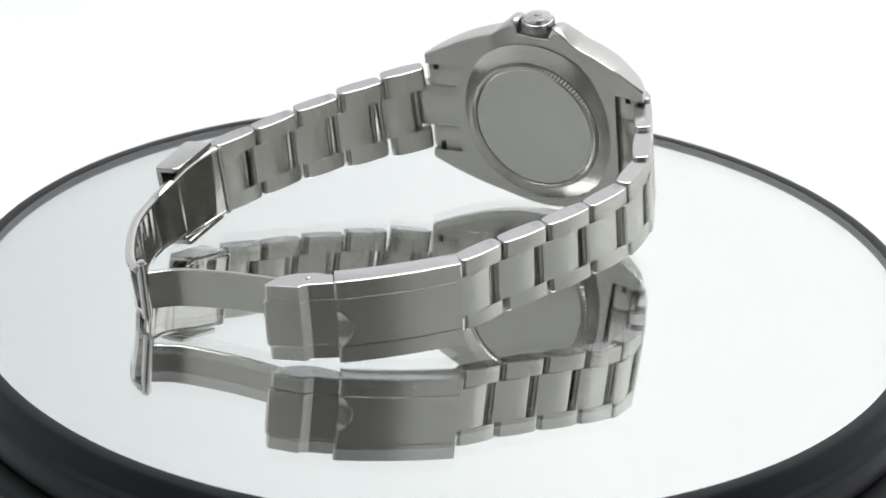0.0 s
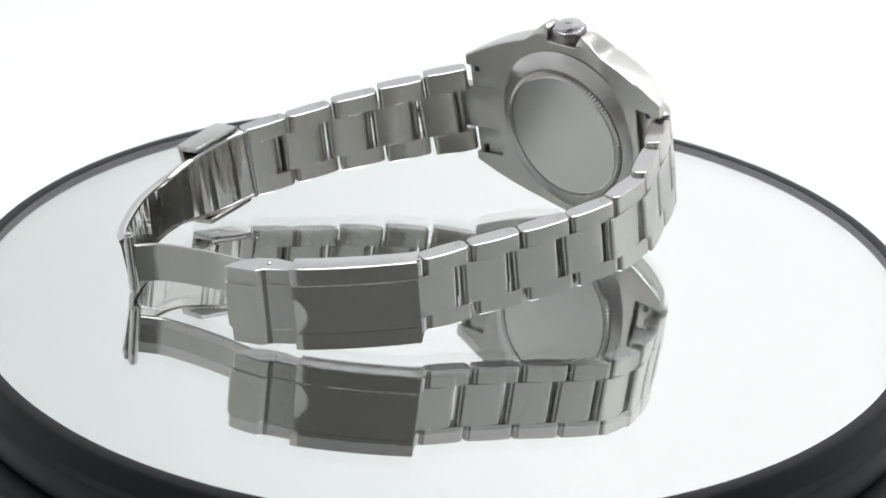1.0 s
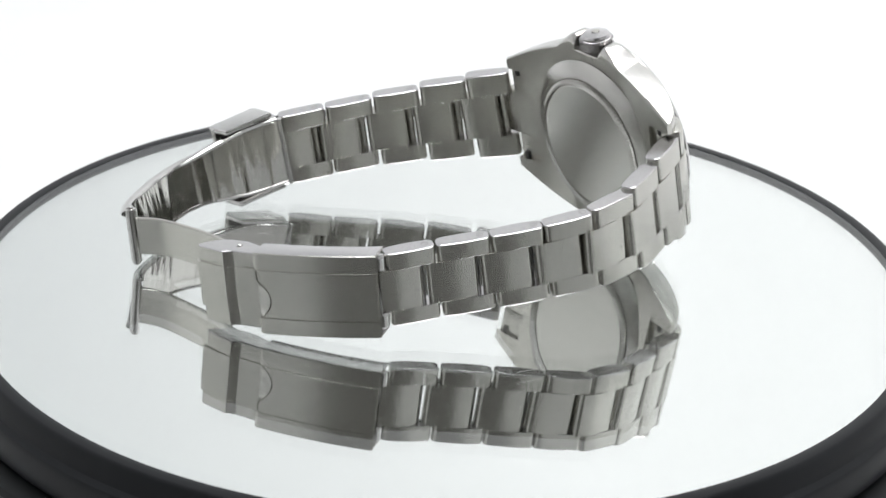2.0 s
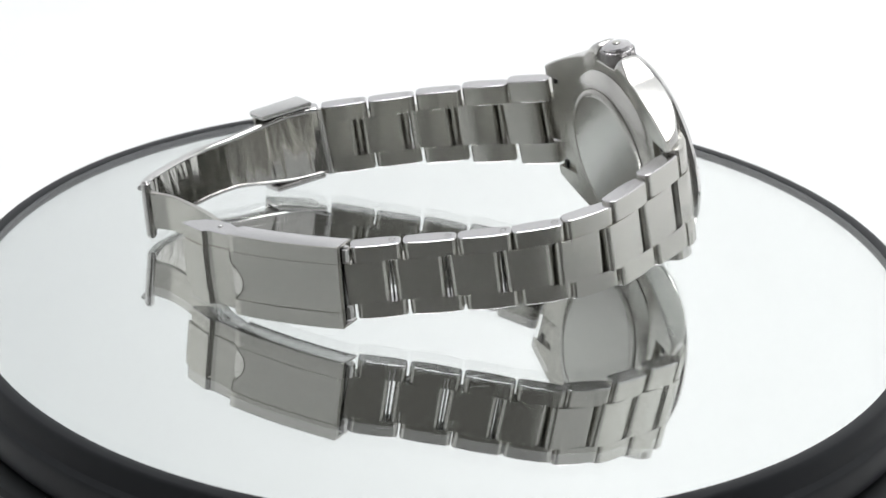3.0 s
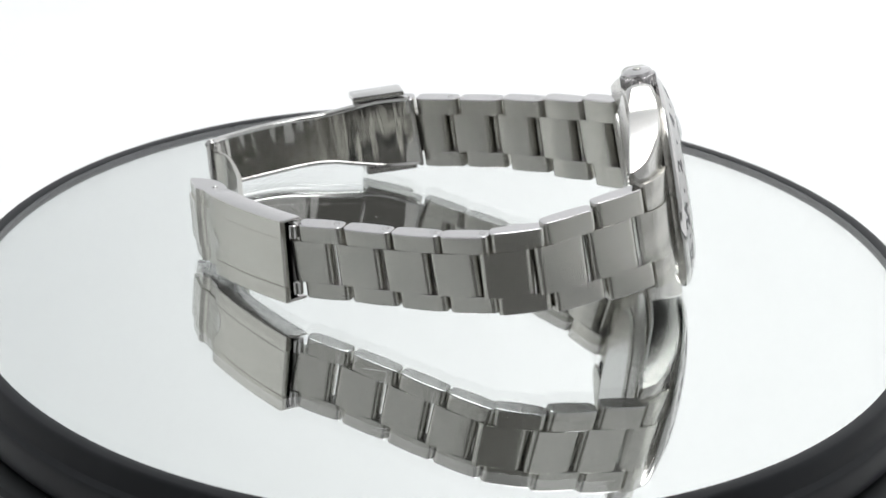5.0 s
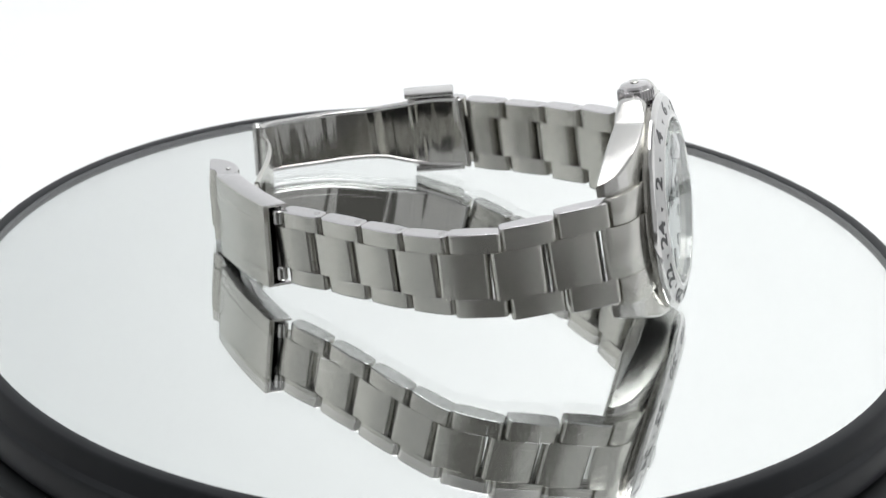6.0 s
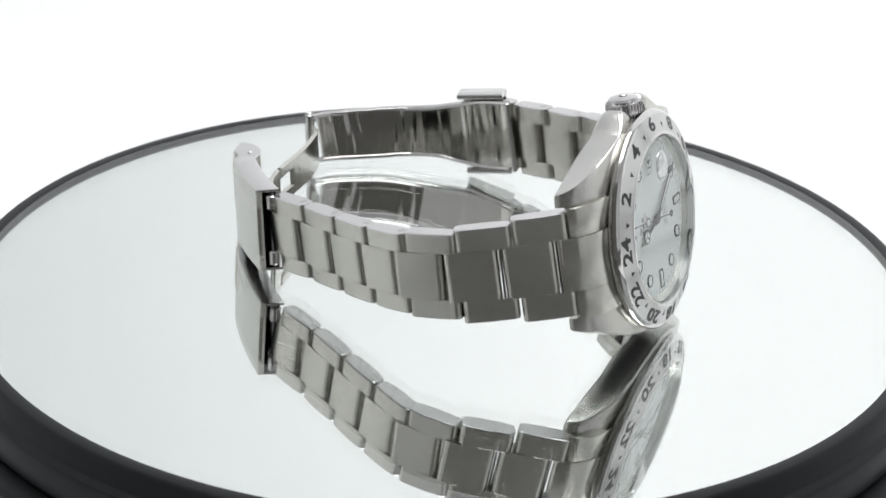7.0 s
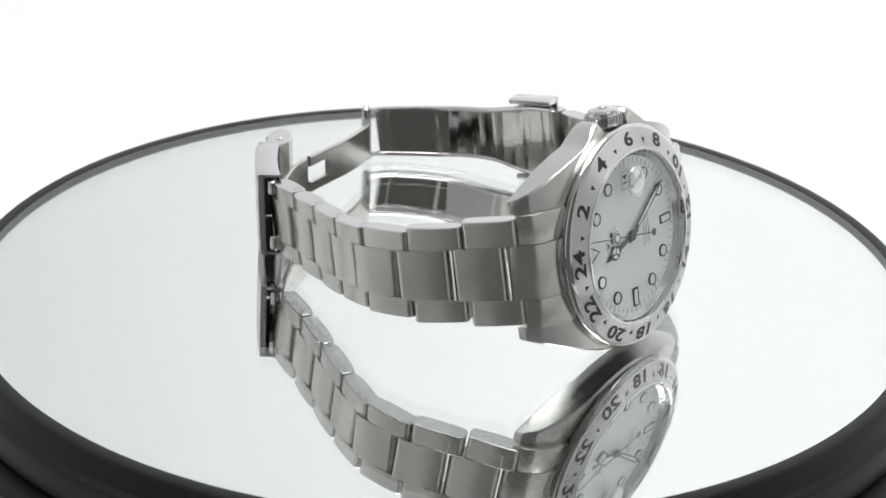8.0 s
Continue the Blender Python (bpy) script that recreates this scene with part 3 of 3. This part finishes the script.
    # case back
    back = part("case_back", lathe([(17.9, -7.7), (17.9, -8.12), (18.3, -8.12), (18.3, -8.2), (18.15, -8.3), (15.1, -9.6), (14.85, -9.65), (14.85, -9.3), (0, -9.3)], 128), CONE, watch, "brushed steel screw-down case back", HEAD)
    bm = bmesh.new()
    n = 110
    rings = []
    for i in range(n * 2):
        a = 2 * math.pi * i / (n * 2)
        d = 0.0 if i % 2 else 0.3
        rings.append([(r * math.cos(a), r * math.sin(a), z) for r, z in ((14.8 - d, -9.35), (14.8 - d, -10.0 + d), (14.15 + d * 0.4, -10.25 + d * 0.7), (13.7, -10.3), (13.7, -9.35))])
    rings.append(rings[0])
    rings_to(bm, rings, caps=False)
    bmesh.ops.remove_doubles(bm, verts=bm.verts, dist=1e-4)
    part("fluted_ring", bm, BACK, back, "fluted steel ring", angle=20)
    part("back_disc", lathe([(13.65, -9.5), (13.65, -10.0), (13.3, -10.25), (0, -10.25)], 96), BACK, back)
    # crown
    bm = bmesh.new()
    n = 30
    rings = []
    for i in range(n * 4):
        a = 2 * math.pi * i / (n * 4)
        d = (0, 0.0, 0.36, 0.36)[i % 4]
        ring = []
        for r, x in ((2.2, 20.0), (3.25 - d, 20.6), (3.5 - d, 20.9), (3.5 - d, 22.6), (3.35 - d * 0.8, 22.85), (2.98, 22.95), (2.95, 23.3), (2.65, 23.7), (1.6, 23.95), (0.8, 24.1), (0.01, 24.1)):
            ring.append((x, r * math.cos(a), -4.9 + r * math.sin(a)))
        rings.append(ring)
    rings.append(rings[0])
    rings_to(bm, rings, closed=False, caps=False)
    bmesh.ops.remove_doubles(bm, verts=bm.verts, dist=2e-3)
    crown = part("crown", bm, EDGE, watch, "fluted polished winding crown", HEAD, angle=25)
    bm = lathe([(0.0, 0.0), (0.75, 0.0), (0.85, 0.06), (0.75, 0.14), (0, 0.16)], 20)
    bmesh.ops.rotate(bm, matrix=Matrix.Rotation(radians(90), 3, "Y"), verts=bm.verts, cent=(0, 0, 0))
    bmesh.ops.translate(bm, vec=(24.12, 0, -4.9), verts=bm.verts)
    part("crown_emblem", bm, SATIN, crown)


def build_face(watch):
    bezel = part("bezel", lathe([(15.7, -1.6), (15.7, 0.5), (15.9, 0.7), (16.2, 0.7), (16.4, 0.6), (16.5, 0.48), (19.9, -0.62), (20.2, -0.8), (20.6, -1.2), (20.7, -1.6), (20.4, -2.4), (19.9, -2.9), (19.4, -2.8), (15.7, -2.6)], 180, closed=True), [SUNRAY, POLISHED], watch, "brushed steel bezel with black hour numerals", FACE)
    for p in bezel.data.polygons:
        if not 0.0164 < math.hypot(p.center.x, p.center.y) < 0.0200:
            p.material_index = 1
    for h in range(2, 25, 2):
        a = radians(15 * h)
        flip = h in (10, 12, 14)
        bm = writing(str(h), 3.5, 0.03, 0.10)
        bmesh.ops.scale(bm, vec=(1.5, 1.0, 1.0), verts=bm.verts)
        turn = Matrix.Translation((18.25 * math.sin(a) * MM, 18.25 * math.cos(a) * MM, -0.07 * MM)) @ Matrix.Rotation(-a, 4, "Z") @ Matrix.Rotation(-0.313, 4, "X") @ Matrix.Rotation(math.pi if flip else 0.0, 4, "Z")
        part("numeral", bm, INK, bezel, "", turn)
        b = radians(15 * (h - 1))
        t = bmesh.new()
        rings_to(t, [[(-0.5, 0.5, z), (0.5, 0.5, z), (0.0, -0.45, z)] for z in (-0.03, 0.03)])
        part("triangle_mark", t, INK, bezel, "", Matrix.Translation((17.65 * math.sin(b) * MM, 17.65 * math.cos(b) * MM, 0.118 * MM)) @ Matrix.Rotation(-b, 4, "Z") @ Matrix.Rotation(-0.313, 4, "X"))
    part("inner_flange", lathe([(15.65, -1.0), (15.65, -0.65), (14.75, -1.45), (14.75, -1.62), (15.7, -1.62)], 128), CONE, watch, "satin inner ring round the dial", FACE)
    bm = bmesh.new()
    for k in range(60):
        a = 2 * math.pi * k / 60
        m = Matrix.Rotation(a, 3, "Z")
        rings_to(bm, [[m @ Vector((r, y, z + lift)) for r, z, y in ((15.0, -1.21, -0.22), (15.4, -0.855, -0.22), (15.4, -0.855, 0.22), (15.0, -1.21, 0.22))] for lift in (0.0, 0.03)])
    tagged(part("flange_marks", bm, SATIN, watch, "fine engraved dashes round the inner ring", FACE), kind="stuff")
    dial = part("dial", lathe([(0, -1.5), (15.0, -1.5), (15.0, -1.63), (0, -1.63)], 96), DIAL, watch, "white lacquer dial with black hour markers", FACE)
    def on(r, deg, z, spin=None):
        a = radians(deg)
        return Matrix.Translation((r * math.sin(a) * MM, r * math.cos(a) * MM, z * MM)) @ Matrix.Rotation(-a if spin is None else radians(-spin), 4, "Z")
    for h in range(12):
        deg = 30 * h
        if h == 3:
            continue
        if h == 0:
            shape = [(-1.75, 1.5), (1.75, 1.5), (0, -1.7)]
        elif h in (6, 9):
            shape = [(-0.85, 1.75), (0.85, 1.75), (0.85, -1.75), (-0.85, -1.75)]
        else:
            shape = [(1.22 * math.cos(2 * math.pi * k / 32), 1.22 * math.sin(2 * math.pi * k / 32)) for k in range(32)]
        if area2(shape) < 0:
            shape = shape[::-1]
        hole = inset(shape, 0.27)
        bm = bmesh.new()
        rings = [[(x, y, 0) for x, y in shape], [(x, y, 0.28) for x, y in inset(shape, 0.04)], [(x, y, 0.28) for x, y in hole], [(x, y, 0.05) for x, y in hole]]
        rings_to(bm, rings, caps=False)
        mark = part("hour_marker", bm, INK, dial, "", on(11.9, deg, -1.5))
        bm = bmesh.new()
        rings_to(bm, [[(x, y, z) for x, y in inset(shape, 0.25)] for z in (0.02, 0.2)])
        part("lume_fill", bm, LUME, mark)
    for k in range(60):
        bm = bmesh.new()
        long = 0.75 if k % 5 == 0 else 0.5
        rings_to(bm, [[(-0.06, -long, z), (0.06, -long, z), (0.06, long, z), (-0.06, long, z)] for z in (0, 0.02)])
        part("minute_tick", bm, GREY_PRINT, dial, "", on(13.95, 6 * k, -1.5))
    # date window and its number
    bm = bmesh.new()
    frame_out, frame_in = [(-1.75, -1.25), (1.75, -1.25), (1.75, 1.25), (-1.75, 1.25)], [(-1.68, -1.18), (1.68, -1.18), (1.68, 1.18), (-1.68, 1.18)]
    rings_to(bm, [[(x, y, 0) for x, y in frame_out], [(x, y, 0.03) for x, y in frame_out], [(x, y, 0.03) for x, y in frame_in], [(x, y, 0) for x, y in frame_in]], caps=False)
    date = part("date_window", bm, GREY_PRINT, dial, "", Matrix.Translation((10.6 * MM, 0, -1.5 * MM)))
    part("date_numeral", writing("14", 2.1, 0.01, 0.02), INK, date, "", Matrix.Translation((0, 0, 0.02 * MM)))
    # printed lines that cannot be lettered become bars
    for x, y, wide, tall, mat in ((0, 6.0, 5.2, 0.75, INK), (-0.9, 4.75, 4.4, 0.42, GREY_PRINT), (0, 4.05, 4.4, 0.36, RED), (0, -4.6, 6.6, 0.30, GREY_PRINT), (0, -5.4, 5.6, 0.30, GREY_PRINT), (0, -6.2, 6.2, 0.30, GREY_PRINT)):
        pieces = max(3, int(wide / (tall * 1.5)))
        bm = bmesh.new()
        for k in range(pieces):
            u0 = x - wide / 2 + wide * k / pieces
            u1 = u0 + wide / pieces * 0.62
            rings_to(bm, [[(u0, y - tall / 2, z), (u1, y - tall / 2, z), (u1, y + tall / 2, z), (u0, y + tall / 2, z)] for z in (0.003, 0.02)])
        part("print_bar", bm, mat, dial, "", Matrix.Translation((0, 0, -1.5 * MM)))
    part("print_word", writing("DATE", 0.62, 0.008), GREY_PRINT, dial, "", Matrix.Translation((2.35 * MM, 4.75 * MM, -1.488 * MM)))
    bm = bmesh.new()
    for k in range(5):
        a = radians(-40 + 20 * k)
        d, e = Vector((math.sin(a), math.cos(a))), Vector((math.cos(a), -math.sin(a)))
        foot = Vector((0, 6.75))
        pts = [foot + e * -0.12, foot + e * 0.12, foot + d * 1.25 + e * 0.05, foot + d * 1.25 - e * 0.05]
        rings_to(bm, [[(p.x, p.y, z) for p in pts] for z in (0.003 + 0.001 * k, 0.02 + 0.001 * k)])
    part("emblem", bm, GREY_PRINT, dial, "small dark fan-shaped emblem", Matrix.Translation((0, 0, -1.5 * MM)))
    # the pointers
    def hand(name, outline, deg, z, thick=0.16, fill=None, mat=INK):
        bm = bmesh.new()
        rings_to(bm, [[(x, y, z_) for x, y in outline] for z_ in (0, thick)])
        ob = part(name, bm, mat, watch, "", FACE @ on(0, 0, z, deg))
        if fill:
            b2 = bmesh.new()
            rings_to(b2, [[(x, y, z_) for x, y in fill] for z_ in (thick - 0.02, thick + 0.03)])
            part("lume_fill", b2, LUME, ob)
        return ob
    circle = lambda r, cy, n=28: [(r * math.sin(2 * math.pi * k / n), cy + r * math.cos(2 * math.pi * k / n)) for k in range(n)]
    hh = hand("hour_hand", [(-0.42, -2.2), (0.42, -2.2), (0.48, 4.2), (1.15, 5.0), (1.35, 5.9), (1.1, 6.8), (0.55, 7.3), (0.0, 9.0), (-0.55, 7.3), (-1.1, 6.8), (-1.35, 5.9), (-1.15, 5.0), (-0.48, 4.2)], 343, -1.18)
    for a0 in (0, 120, 240):
        b2 = bmesh.new()
        wedge = [(0.14 * math.sin(radians(a0 + 60)), 5.9 + 0.14 * math.cos(radians(a0 + 60)))] + [(1.05 * math.sin(radians(a0 + 12 + k * 16)), 5.9 + 1.05 * math.cos(radians(a0 + 12 + k * 16))) for k in range(7)]
        rings_to(b2, [[(x, y, z) for x, y in wedge] for z in (0.14, 0.19)])
        part("lume_fill", b2, LUME, hh)
    hand("minute_hand", [(-0.42, -1.5), (0.42, -1.5), (0.62, 10.0), (0.0, 13.6), (-0.62, 10.0)], 145, -0.98, fill=[(-0.18, 2.6), (0.18, 2.6), (0.3, 9.8), (0.0, 11.6), (-0.3, 9.8)])
    sec = hand("second_hand", [(-0.09, -6.6), (0.09, -6.6), (0.09, 13.6), (-0.09, 13.6)], 10.5, -0.8, 0.1)
    for r, cy, nm, mt in ((0.7, -7.0, "counterweight", INK), (0.95, 5.3, "lume_ring", INK), (0.68, 5.3, "lume_fill", LUME)):
        b2 = bmesh.new()
        th = 0.14 if mt is LUME else 0.11
        rings_to(b2, [[(x, y, z) for x, y in circle(r, cy)] for z in (-0.01, th)])
        part(nm, b2, mt, sec)
    part("centre_cap", disc(1.0, -1.3, -0.64, 28, 0.15), INK, watch, "", FACE)
    # crystal with the date magnifier
    crystal = part("crystal", lathe([(0, -0.6), (15.5, -0.6), (15.6, -0.5), (15.6, 0.75), (15.3, 0.95), (0, 0.95)], 128), PANE, watch, "clear flat sapphire crystal", FACE)
    crystal.visible_shadow = False
    bm = bmesh.new()
    rings = []
    for k in range(7):
        t = k / 6
        rr = math.cos(t * math.pi / 2 * 0.92)
        zz = 0.97 + 0.85 * math.sin(t * math.pi / 2 * 0.92)
        rings.append([(10.4 + 3.0 * rr * math.cos(a), 2.7 * rr * math.sin(a), zz) for a in [2 * math.pi * i / 40 for i in range(40)]])
    rings_to(bm, rings)
    lens = part("date_magnifier", bm, LENS, crystal, "domed date magnifier lens")
    lens.visible_shadow = False


def build_watch():
    watch = new("wristwatch")
    tagged(watch, "steel wristwatch with white dial, open clasp, lying on a mirror", "wristwatch")
    build_case(watch)
    build_face(watch)
    build_bracelet(watch)
    build_clasp(watch)
    return watch


def motions():
    turns = [(0.5 * k, -(12.2905 * (0.5 * k - 4) + 0.0208 * (0.5 * k - 4) ** 2)) for k in range(17)]
    walk(WATCH, [(t, pose(0, 0, 0, 0, 0, a)) for t, a in turns])
    walk(TOP, [(t, pose(0, 0, 0.045, 0, 0, a)) for t, a in turns])


build_setting()
TOP = build_turntable()
WATCH = build_watch()
motions()
